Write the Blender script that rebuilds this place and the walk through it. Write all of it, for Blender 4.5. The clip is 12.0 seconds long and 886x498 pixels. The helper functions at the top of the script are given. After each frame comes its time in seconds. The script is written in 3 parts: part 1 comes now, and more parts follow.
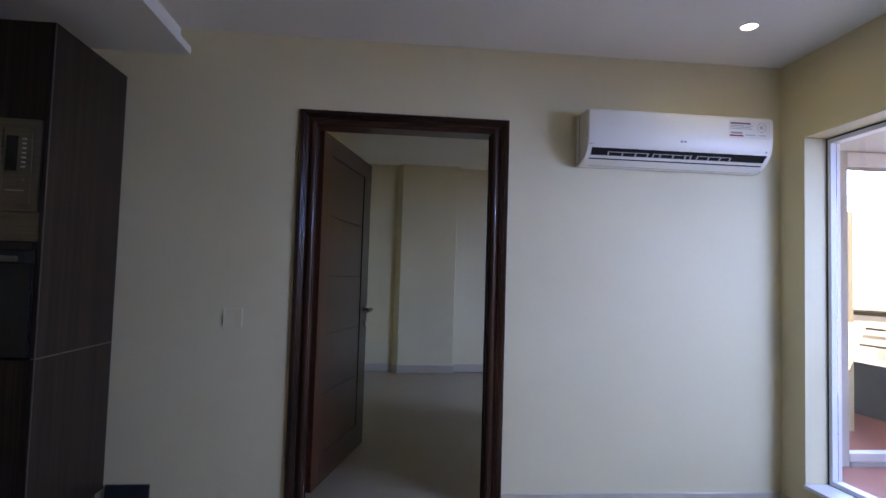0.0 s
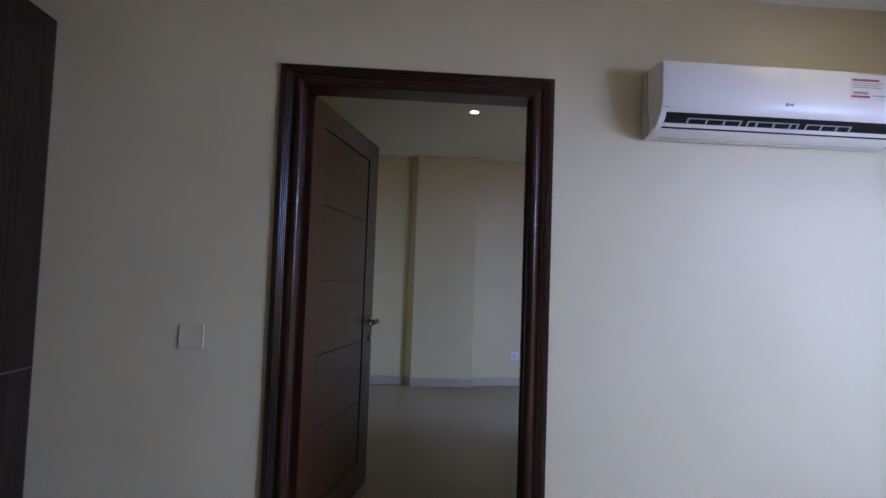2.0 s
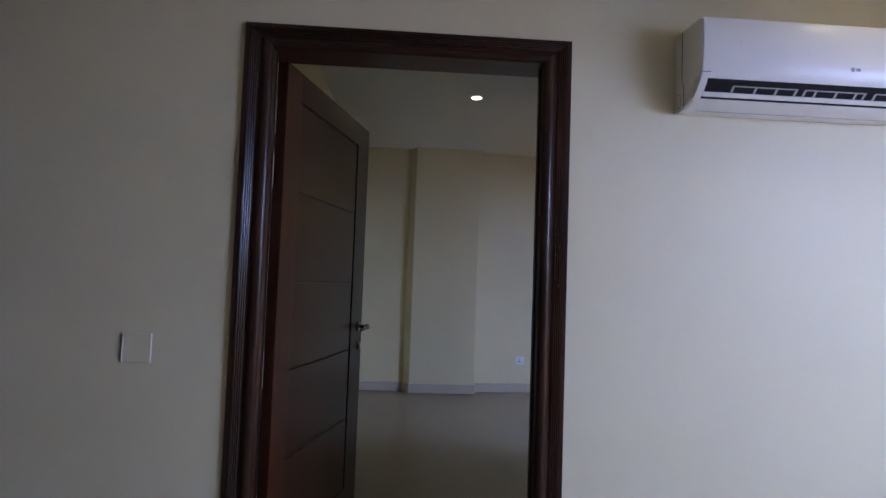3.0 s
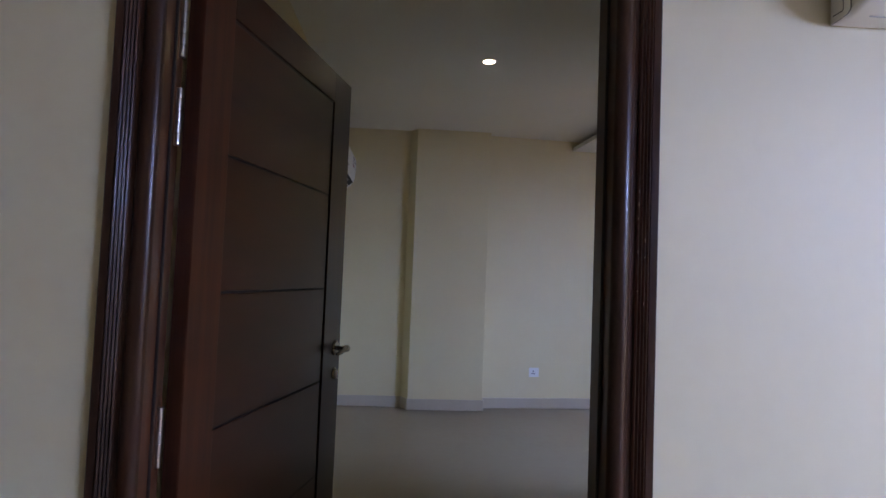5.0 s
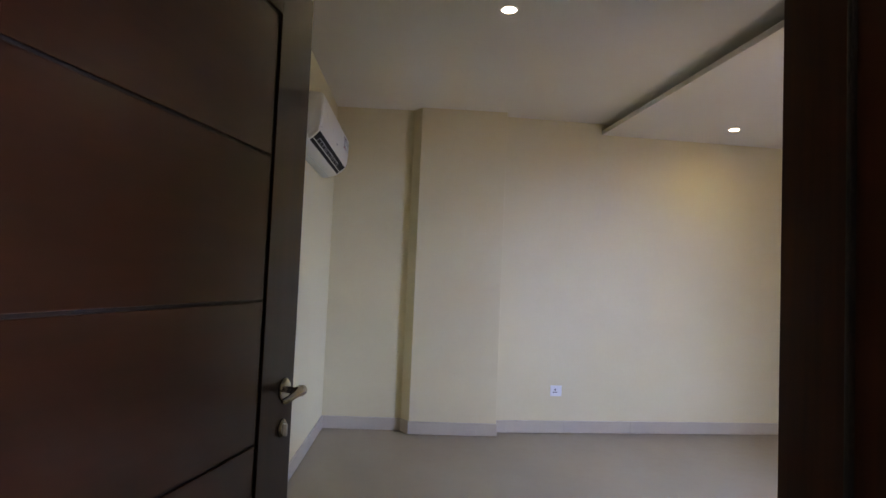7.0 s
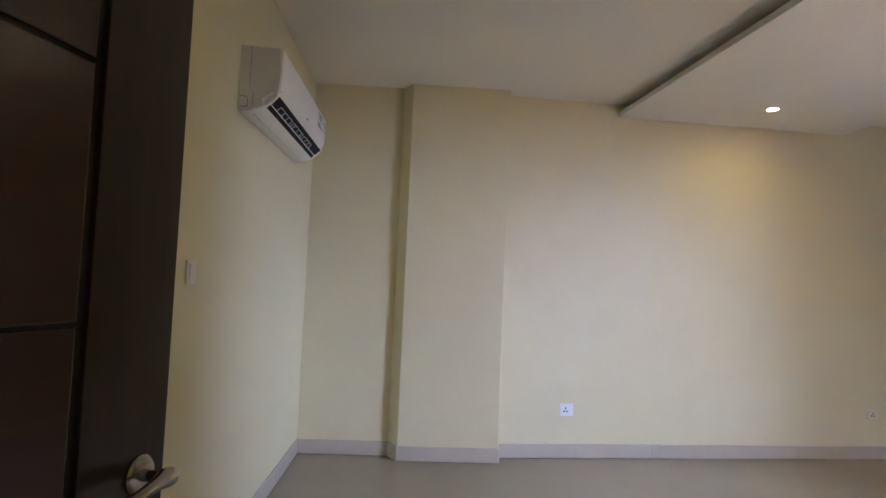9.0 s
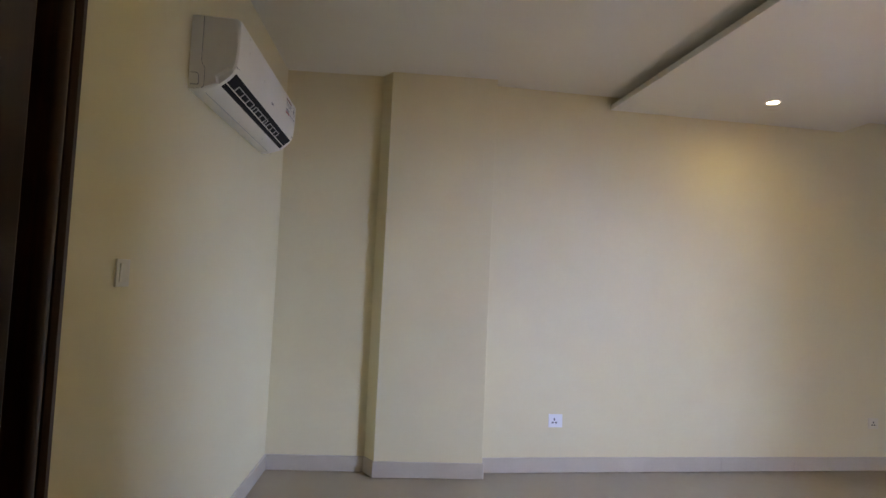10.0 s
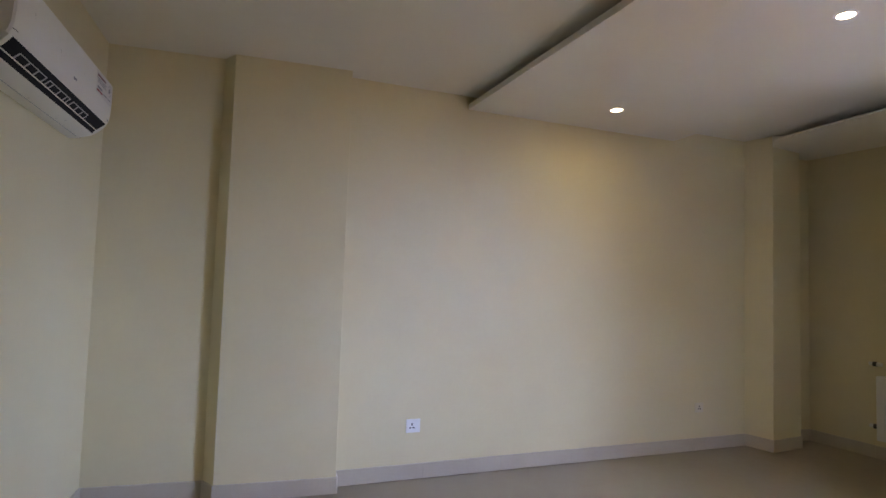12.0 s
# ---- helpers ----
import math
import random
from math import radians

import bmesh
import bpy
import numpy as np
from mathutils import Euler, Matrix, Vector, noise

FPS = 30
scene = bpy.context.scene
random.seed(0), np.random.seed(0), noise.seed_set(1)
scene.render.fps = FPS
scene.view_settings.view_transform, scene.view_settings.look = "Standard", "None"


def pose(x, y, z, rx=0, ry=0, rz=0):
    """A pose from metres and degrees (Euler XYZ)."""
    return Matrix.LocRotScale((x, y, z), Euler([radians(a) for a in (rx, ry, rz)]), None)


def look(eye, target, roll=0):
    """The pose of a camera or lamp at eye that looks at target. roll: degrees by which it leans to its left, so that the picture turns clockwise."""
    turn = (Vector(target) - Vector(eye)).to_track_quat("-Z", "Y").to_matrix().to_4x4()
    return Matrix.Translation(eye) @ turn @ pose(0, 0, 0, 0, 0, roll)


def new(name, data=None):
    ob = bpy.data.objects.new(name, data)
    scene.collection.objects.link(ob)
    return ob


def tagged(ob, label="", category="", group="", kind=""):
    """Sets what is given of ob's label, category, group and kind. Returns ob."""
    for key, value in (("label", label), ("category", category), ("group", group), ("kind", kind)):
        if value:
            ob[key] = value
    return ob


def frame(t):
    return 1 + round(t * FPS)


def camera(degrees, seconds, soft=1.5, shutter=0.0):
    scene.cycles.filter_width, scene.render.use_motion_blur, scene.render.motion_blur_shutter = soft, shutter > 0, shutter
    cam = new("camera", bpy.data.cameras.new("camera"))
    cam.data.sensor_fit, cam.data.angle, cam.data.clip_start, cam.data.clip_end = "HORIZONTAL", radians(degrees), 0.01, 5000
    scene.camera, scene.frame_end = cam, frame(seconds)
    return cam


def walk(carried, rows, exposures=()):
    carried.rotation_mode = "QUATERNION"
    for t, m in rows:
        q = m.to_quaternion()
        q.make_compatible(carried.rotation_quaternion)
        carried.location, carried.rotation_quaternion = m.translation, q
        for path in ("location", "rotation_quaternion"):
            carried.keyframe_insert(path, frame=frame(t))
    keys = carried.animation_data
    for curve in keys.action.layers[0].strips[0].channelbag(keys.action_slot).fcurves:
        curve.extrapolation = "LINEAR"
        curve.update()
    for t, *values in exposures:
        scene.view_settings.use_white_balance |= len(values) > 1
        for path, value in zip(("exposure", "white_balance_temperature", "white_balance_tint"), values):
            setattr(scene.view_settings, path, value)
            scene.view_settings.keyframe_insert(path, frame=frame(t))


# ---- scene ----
cam = camera(75.0, 12.0)
LAMP_W = 1.7      # watts of each ceiling lamp
EXPOSURES = [(0, 0.74, 7900, 21), (1.5, 0.84, 8000, 22), (3, 0.80, 8050, 24), (5.5, 1.22, 8900, 26), (6.5, 1.56, 9700, 27), (8.5, 2.08, 9800, 26), (10, 1.92, 9900, 26), (12, 1.72, 9900, 26)]
PATH = [
    (0, (0.137, 0.046, 1.26), (0.324, 2.034, 1.366), 1.7),
    (0.5, (0.189, 0.243, 1.274), (0.359, 2.233, 1.383), 1.7),
    (1, (0.21, 0.429, 1.265), (0.353, 2.422, 1.371), 1.9),
    (1.5, (0.196, 0.644, 1.275), (0.325, 2.637, 1.383), 1.9),
    (2, (0.175, 0.83, 1.287), (0.307, 2.823, 1.395), 2.0),
    (2.5, (0.189, 1.024, 1.278), (0.319, 3.017, 1.386), 2.0),
    (3, (0.226, 1.235, 1.291), (0.35, 3.229, 1.398), 2.0),
    (5, (0.262, 2.065, 1.328), (0.378, 4.059, 1.423), 2.2),
    (5.5, (0.309, 2.283, 1.348), (0.426, 4.277, 1.443), 2.3),
    (6, (0.337, 2.486, 1.346), (0.443, 4.481, 1.44), 2.2),
    (6.5, (0.313, 2.691, 1.338), (0.405, 4.686, 1.433), 2.3),
    (8.5, (0.388, 3.358, 1.356), (0.465, 5.354, 1.461), 2.6),
    (9, (0.398, 3.532, 1.347), (0.481, 5.528, 1.45), 2.5),
    (9.5, (0.405, 3.7, 1.35), (0.498, 5.695, 1.46), 2.6),
    (10, (0.438, 3.829, 1.35), (0.573, 5.822, 1.462), 2.6),
    (10.5, (0.521, 3.918, 1.348), (0.718, 5.905, 1.465), 2.4),
    (11, (0.592, 3.956, 1.358), (0.871, 5.933, 1.479), 2.3),
    (11.5, (0.583, 3.974, 1.384), (1.006, 5.925, 1.502), 2.1),
    (12, (0.566, 3.992, 1.382), (1.141, 5.904, 1.504), 1.8),
]
walk(cam, [(t, look(eye, target, roll)) for t, eye, target, roll in PATH], EXPOSURES)

# ---- world, sun, exposure ----
world = bpy.data.worlds.new("world")
scene.world = world
world.use_nodes = True
wn = world.node_tree
sky = wn.nodes.new("ShaderNodeTexSky")
sky.sky_type = "NISHITA"
sky.sun_disc = False
sky.sun_elevation = radians(52)
sky.sun_rotation = radians(250)
wn.nodes["Background"].inputs["Strength"].default_value = 0.15
wn.links.new(sky.outputs["Color"], wn.nodes["Background"].inputs["Color"])

sun = new("sun", bpy.data.lights.new("sun", "SUN"))
sun.data.energy = 5.0
sun.data.angle = radians(0.5)
sun.data.color = (1.0, 0.95, 0.88)
az, el = radians(250), radians(52)
sun.matrix_world = look((0, 0, 30), (-30 * math.sin(az) * math.cos(el), -30 * math.cos(az) * math.cos(el), 30 - 30 * math.sin(el)))


def sky_lamp(name, x, y, z, wide, high, watts, col, tilt, turn=0.0):
    """Skylight that comes in through a window opening, from outside the glass, towards -x; tilt: degrees downwards; turn: degrees towards -y."""
    la = new(name, bpy.data.lights.new(name, "AREA"))
    la.data.shape, la.data.size, la.data.size_y = "RECTANGLE", wide, high
    la.data.energy, la.data.color = watts, col
    t, u = radians(tilt), radians(turn)
    la.matrix_world = look((x, y, z), (x - math.cos(t) * math.cos(u), y - math.cos(t) * math.sin(u), z - math.sin(t)))
    return la


GROUND_COL = (1.0, 0.78, 0.50)
sky_lamp("skylight_kitchen", 3.18, 1.20, 2.02, 1.6, 0.62, 78, (0.235, 0.425, 1.0), 64)
sky_lamp("groundlight_kitchen", 3.10, 1.60, 0.55, 1.9, 0.6, 2.2, GROUND_COL, -38)
sky_lamp("skylight_room", 4.28, 4.53, 2.22, 0.82, 0.46, 128, (0.21, 0.415, 1.0), 4, 0)
sky_lamp("groundlight_room", 3.60, 4.50, 0.75, 0.80, 0.6, 3.0, GROUND_COL, -25, 5)


# ---- materials ----
def material(name):
    m = bpy.data.materials.new(name)
    m.use_nodes = True
    return m, m.node_tree, m.node_tree.nodes["Principled BSDF"]


def mottled(name, a, b, scale, rough, bump=0.0, bump_scale=80.0, stretch=(1, 1, 1), fine=None, fine_mix=0.25, metal=0.0, coat=0.0, rough_var=0.06):
    """Two scales of colour variation, a roughness that varies, and a fine relief."""
    m, t, p = material(name)
    co = t.nodes.new("ShaderNodeTexCoord")
    mp = t.nodes.new("ShaderNodeMapping")
    mp.inputs["Scale"].default_value = stretch
    t.links.new(co.outputs["Object"], mp.inputs["Vector"])
    n1 = t.nodes.new("ShaderNodeTexNoise")
    n1.inputs["Scale"].default_value = scale
    n1.inputs["Detail"].default_value = 4
    t.links.new(mp.outputs["Vector"], n1.inputs["Vector"])
    n2 = t.nodes.new("ShaderNodeTexNoise")
    n2.inputs["Scale"].default_value = fine or scale * 9
    n2.inputs["Detail"].default_value = 3
    t.links.new(mp.outputs["Vector"], n2.inputs["Vector"])
    mix = t.nodes.new("ShaderNodeMix")
    mix.data_type = "FLOAT"
    mix.inputs["Factor"].default_value = fine_mix
    t.links.new(n1.outputs["Fac"], mix.inputs["A"])
    t.links.new(n2.outputs["Fac"], mix.inputs["B"])
    ramp = t.nodes.new("ShaderNodeValToRGB")
    ramp.color_ramp.elements[0].position, ramp.color_ramp.elements[0].color = 0.32, (*a, 1)
    ramp.color_ramp.elements[1].position, ramp.color_ramp.elements[1].color = 0.68, (*b, 1)
    t.links.new(mix.outputs["Result"], ramp.inputs["Fac"])
    t.links.new(ramp.outputs["Color"], p.inputs["Base Color"])
    mr = t.nodes.new("ShaderNodeMapRange")
    mr.inputs["To Min"].default_value = max(0.02, rough - rough_var)
    mr.inputs["To Max"].default_value = rough + rough_var
    t.links.new(n2.outputs["Fac"], mr.inputs["Value"])
    t.links.new(mr.outputs["Result"], p.inputs["Roughness"])
    p.inputs["Metallic"].default_value = metal
    p.inputs["Coat Weight"].default_value = coat
    p.inputs["Coat Roughness"].default_value = 0.17
    if bump:
        n3 = t.nodes.new("ShaderNodeTexNoise")
        n3.inputs["Scale"].default_value = bump_scale
        n3.inputs["Detail"].default_value = 3
        t.links.new(mp.outputs["Vector"], n3.inputs["Vector"])
        bp = t.nodes.new("ShaderNodeBump")
        bp.inputs["Strength"].default_value = bump
        bp.inputs["Distance"].default_value = 0.002
        t.links.new(n3.outputs["Fac"], bp.inputs["Height"])
        t.links.new(bp.outputs["Normal"], p.inputs["Normal"])
    return m


def plain(name, col, rough, metal=0.0, spec=0.5):
    m, t, p = material(name)
    n = t.nodes.new("ShaderNodeTexNoise")
    n.inputs["Scale"].default_value = 25
    mr = t.nodes.new("ShaderNodeMapRange")
    mr.inputs["To Min"].default_value = max(0.03, rough - 0.05)
    mr.inputs["To Max"].default_value = rough + 0.05
    t.links.new(n.outputs["Fac"], mr.inputs["Value"])
    t.links.new(mr.outputs["Result"], p.inputs["Roughness"])
    p.inputs["Base Color"].default_value = (*col, 1)
    p.inputs["Metallic"].default_value = metal
    p.inputs["Specular IOR Level"].default_value = spec
    return m


def emitter(name, col, strength):
    m, t, p = material(name)
    p.inputs["Base Color"].default_value = (0.8, 0.8, 0.78, 1)
    p.inputs["Emission Color"].default_value = (*col, 1)
    p.inputs["Emission Strength"].default_value = strength
    return m


def clear_glass(name, tint=(1, 1, 1), rough=0.0):
    m, t, p = material(name)
    p.inputs["Base Color"].default_value = (*tint, 1)
    p.inputs["Roughness"].default_value = rough
    p.inputs["Transmission Weight"].default_value = 1.0
    p.inputs["IOR"].default_value = 1.45
    return m


PAINT = mottled("cream_wall_paint", (0.685, 0.592, 0.362), (0.72, 0.625, 0.390), 1.3, 0.55, bump=0.12, bump_scale=140, fine=30)
CEIL = mottled("white_ceiling_paint", (0.74, 0.708, 0.615), (0.775, 0.743, 0.65), 1.1, 0.7, bump=0.1, bump_scale=120, fine=26)
SKIRT = mottled("beige_skirting_tile", (0.47, 0.40, 0.305), (0.52, 0.445, 0.342), 4, 0.40, bump=0.05, fine=60)
FLOORM = mottled("beige_porcelain", (0.275, 0.220, 0.148), (0.318, 0.256, 0.174), 1.2, 0.34, fine=14, fine_mix=0.15)
WOOD = mottled("dark_mahogany", (0.042, 0.0130, 0.0062), (0.080, 0.0232, 0.0098), 3.0, 0.34, stretch=(9, 9, 0.5), fine=12, fine_mix=0.25, coat=0.16, rough_var=0.015)
WOOD_C = mottled("dark_stained_casing", (0.029, 0.0122, 0.0068), (0.058, 0.0215, 0.0110), 3.0, 0.32, stretch=(9, 9, 0.5), fine=12, fine_mix=0.3, coat=0.18, rough_var=0.02)
WOOD_CH = mottled("dark_stained_casing_crossgrain", (0.027, 0.0115, 0.0065), (0.050, 0.0190, 0.0100), 3.0, 0.32, stretch=(0.5, 9, 9), fine=12, fine_mix=0.3, coat=0.18, rough_var=0.02)
WOOD_H = mottled("dark_mahogany_crossgrain", (0.048, 0.0138, 0.0060), (0.086, 0.0232, 0.0092), 3.0, 0.34, stretch=(0.5, 9, 9), fine=12, fine_mix=0.25, coat=0.16, rough_var=0.015)
WOOD_L = mottled("mahogany_panel", (0.029, 0.0088, 0.0042), (0.047, 0.0132, 0.0056), 2.0, 0.31, stretch=(0.7, 6, 6), fine=10, fine_mix=0.25, coat=0.32, rough_var=0.012)
for m_ in (WOOD, WOOD_H, WOOD_L, WOOD_C, WOOD_CH):
    m_.node_tree.nodes["Principled BSDF"].inputs["Specular IOR Level"].default_value = 0.22
# darker copy of the wood: the shade on the leaf's lock side is in its colour
WOOD_S = mottled("shaded_lock_stile", (0.019, 0.0078, 0.0046), (0.036, 0.0132, 0.0070), 3.0, 0.30, stretch=(9, 9, 0.5), fine=12, fine_mix=0.3, coat=0.25, rough_var=0.015)
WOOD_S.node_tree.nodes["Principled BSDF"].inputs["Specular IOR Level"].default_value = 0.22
DARKGAP = mottled("dark_groove", (0.012, 0.008, 0.006), (0.02, 0.012, 0.009), 6, 0.6)
LAMINATE = mottled("striped_dark_laminate", (0.012, 0.0072, 0.0050), (0.046, 0.029, 0.0205), 2.6, 0.42, bump=0.05, bump_scale=60, stretch=(11, 11, 0.22), fine=11, fine_mix=0.45)
LAMINATE.node_tree.nodes["Principled BSDF"].inputs["Specular IOR Level"].default_value = 0.16
EDGEBAND = plain("grey_edge_band", (0.10, 0.092, 0.085), 0.45)
STEEL = mottled("brushed_steel", (0.20, 0.175, 0.155), (0.26, 0.23, 0.205), 3, 0.38, stretch=(1, 1, 40), fine=20, metal=1.0)
NICKEL = plain("satin_nickel", (0.50, 0.475, 0.445), 0.20, 1.0)
BRASSY = plain("polished_hinge_steel", (0.62, 0.56, 0.5), 0.3, 1.0)
BLACKG = plain("black_glass", (0.012, 0.012, 0.013), 0.08)
SWITCHP = plain("cream_white_plastic", (0.76, 0.73, 0.65), 0.4)
SEAM = plain("dark_plastic_seam", (0.14, 0.13, 0.12), 0.6)
# near-black fill that carries the shade inside the outlets
VOID = plain("black_outlet_shade", (0.006, 0.006, 0.006), 0.9)
BLACK = plain("black_plastic", (0.02, 0.02, 0.022), 0.45)
ACWHITE = mottled("white_appliance_plastic", (0.785, 0.755, 0.66), (0.805, 0.775, 0.68), 3, 0.30, fine=40)
ACGREY = plain("grey_louvre_plastic", (0.42, 0.42, 0.42), 0.4)
WHITEP = plain("white_plastic", (0.78, 0.78, 0.77), 0.35)
CREAMP = plain("cream_plate", (0.70, 0.62, 0.47), 0.5)
UPVC = plain("white_window_profile", (0.75, 0.76, 0.78), 0.3)
GASKET = plain("black_gasket", (0.015, 0.015, 0.016), 0.6)
GLASS = clear_glass("window_glass")
TINT = mottled("grey_balcony_panel", (0.10, 0.115, 0.14), (0.12, 0.135, 0.16), 2, 0.25)
RED = mottled("red_balcony_tile", (0.30, 0.085, 0.06), (0.36, 0.11, 0.075), 5, 0.6, fine=50)
PRINTED = plain("printed_sheet", (0.74, 0.70, 0.635), 0.3)
INKG = plain("grey_ink", (0.30, 0.29, 0.29), 0.5)
INKR = plain("red_ink", (0.42, 0.05, 0.045), 0.5)
INKB = plain("faded_brown_ink", (0.28, 0.13, 0.12), 0.5)
LAMPON = emitter("lit_diffuser", (1.0, 0.90, 0.74), 14.0)
DISPLAYW = plain("pale_key_print", (0.5, 0.5, 0.5), 0.5)
DARKTILE = mottled("dark_slate_tile", (0.02, 0.022, 0.03), (0.035, 0.036, 0.045), 9, 0.35)
PLASTER = mottled("exterior_plaster", (0.60, 0.57, 0.50), (0.66, 0.63, 0.56), 0.8, 0.8, fine=14)
EARTH = mottled("dusty_ground", (0.36, 0.31, 0.24), (0.44, 0.38, 0.30), 0.05, 0.9, fine=0.6)
CONCRETE = mottled("balcony_concrete", (0.5, 0.49, 0.46), (0.56, 0.55, 0.52), 1.5, 0.8, fine=20)


# ---- shape helpers ----
def add_box(bm, x0, x1, y0, y1, z0, z1):
    vs = [bm.verts.new((x, y, z)) for z in (z0, z1) for y in (y0, y1) for x in (x0, x1)]
    for f in ((0, 2, 3, 1), (4, 5, 7, 6), (0, 1, 5, 4), (2, 6, 7, 3), (0, 4, 6, 2), (1, 3, 7, 5)):
        bm.faces.new([vs[i] for i in f])
    return vs


def boxes(*bs):
    bm = bmesh.new()
    for b in bs:
        add_box(bm, *b)
    return bm


def soft_box(x0, x1, y0, y1, z0, z1, r=0.003, seg=2):
    bm = boxes((x0, x1, y0, y1, z0, z1))
    bmesh.ops.bevel(bm, geom=bm.edges[:], offset=r, segments=seg, profile=0.7, affect="EDGES")
    return bm


def prism(points, z0, z1):
    """A plan polygon (counter-clockwise) raised from z0 to z1."""
    bm = bmesh.new()
    lo = [bm.verts.new((x, y, z0)) for x, y in points]
    hi = [bm.verts.new((x, y, z1)) for x, y in points]
    n = len(points)
    bm.faces.new(lo[::-1])
    bm.faces.new(hi)
    for i in range(n):
        bm.faces.new((lo[i], lo[(i + 1) % n], hi[(i + 1) % n], hi[i]))
    return bm


def lathe(profile, seg=24):
    """A profile of (radius, height) turned about z."""
    bm = bmesh.new()
    rings = []
    for r, z in profile:
        if r < 1e-6:
            rings.append([bm.verts.new((0, 0, z))])
        else:
            rings.append([bm.verts.new((r * math.cos(2 * math.pi * i / seg), r * math.sin(2 * math.pi * i / seg), z)) for i in range(seg)])
    for a, b in zip(rings, rings[1:]):
        for i in range(seg):
            j = (i + 1) % seg
            q = [a[i % len(a)], a[j % len(a)], b[j % len(b)], b[i % len(b)]]
            q = list(dict.fromkeys(q))
            if len(q) > 2:
                bm.faces.new(q)
    bmesh.ops.recalc_face_normals(bm, faces=bm.faces)
    return bm


def tube(points, radius, seg=10):
    """A round bar along a line of points, with closed ends."""
    bm = bmesh.new()
    pts = [Vector(p) for p in points]
    rings = []
    for i, p in enumerate(pts):
        d = (pts[min(i + 1, len(pts) - 1)] - pts[max(i - 1, 0)]).normalized()
        a = d.orthogonal().normalized() if abs(d.z) > 0.9 else d.cross(Vector((0, 0, 1))).normalized()
        b = d.cross(a).normalized()
        r = radius[i] if isinstance(radius, (list, tuple)) else radius
        rings.append([bm.verts.new(p + a * (r * math.cos(2 * math.pi * k / seg)) + b * (r * math.sin(2 * math.pi * k / seg))) for k in range(seg)])
    for a, b in zip(rings, rings[1:]):
        for k in range(seg):
            bm.faces.new((a[k], a[(k + 1) % seg], b[(k + 1) % seg], b[k]))
    bm.faces.new(rings[0][::-1])
    bm.faces.new(rings[-1])
    bmesh.ops.recalc_face_normals(bm, faces=bm.faces)
    return bm


def moved(bm, m):
    bmesh.ops.transform(bm, matrix=m, verts=bm.verts)
    return bm


def mesh_of(name, bm, mat, smooth=False):
    bmesh.ops.recalc_face_normals(bm, faces=bm.faces)
    me = bpy.data.meshes.new(name)
    bm.to_mesh(me)
    bm.free()
    me.materials.append(mat)
    if smooth:
        for p in me.polygons:
            p.use_smooth = True
        me.set_sharp_from_angle(angle=radians(35))
    return me


def part(name, bm, mat, parent, label="", smooth=False):
    ob = new(name, mesh_of(name, bm, mat, smooth))
    ob.parent = parent
    if label:
        ob["label"] = label
    return ob


def thing(name, m, label, category, group="", kind=""):
    ob = new(name)
    ob.empty_display_size = 0.1
    ob.matrix_world = m
    return tagged(ob, label, category, group, kind)


def structure(name, bm, mat, label="", category=""):
    return tagged(new(name, mesh_of(name, bm, mat)), label, category, "", "structure")


# ---- the large structure ----
DOOR_Y, DOOR_BACK = 3.33, 3.50
LEFT_X = -0.452
RIGHT_X, RIGHT_OUT = 2.50, 2.70
HEAD = 2.815          # ceiling of the empty room
FRONT_HEAD = 2.618     # ceiling of the kitchen side
TOP = 3.0
SILL, LINTEL = 0.17, 2.14
JL, JR, JT = -0.284, 0.711, 2.112      # clear opening of the doorway

structure("floor", boxes((-4.2, RIGHT_OUT, -3.2, 8.8, -0.15, -0.004), (RIGHT_OUT, 4.4, 4.98, 8.8, -0.15, -0.004), (4.4, 5.40, 6.33, 8.8, -0.15, -0.004)), FLOORM,
          "beige polished porcelain tile floor", "floor")

structure("wall_door", boxes((-4.2, JL - 0.045, DOOR_Y, DOOR_BACK, 0, TOP), (JR + 0.045, RIGHT_OUT, DOOR_Y, DOOR_BACK, 0, TOP),
                             (JL - 0.045, JR + 0.045, DOOR_Y, DOOR_BACK, JT + 0.045, TOP)), PAINT, "cream painted plaster wall with a doorway", "wall")
D2A, D2B = 4.425, 5.300     # clear opening of the side door
structure("wall_left", boxes((LEFT_X - 0.15, LEFT_X, DOOR_BACK, D2A - 0.04, 0, TOP), (LEFT_X - 0.15, LEFT_X, D2B + 0.04, 8.7, 0, TOP),
                             (LEFT_X - 0.15, LEFT_X, D2A - 0.04, D2B + 0.04, JT + 0.04, TOP)), PAINT, "cream painted plaster wall with a side door", "wall")
BACK = [(LEFT_X, 7.972), (0.232, 7.972), (0.303, 7.862), (1.050, 7.874), (1.052, 7.876), (1.052, 8.004), (4.81, 8.330), (4.88, 8.080), (5.28, 8.160), (5.30, 8.360), (5.62, 8.360)]
structure("wall_back", prism(BACK + [(5.62, 8.75), (LEFT_X, 8.75)], 0, TOP), PAINT, "cream painted plaster wall with two shallow piers", "wall")
structure("wall_right", prism([(5.62, 8.75), (5.62, 8.36), (5.745, 7.20), (5.36, 6.45), (5.40, 6.33), (5.90, 7.15), (5.90, 8.75)], 0, TOP), PAINT, "cream painted plaster wall", "wall")
W2A, W2B = 2.84, 4.15
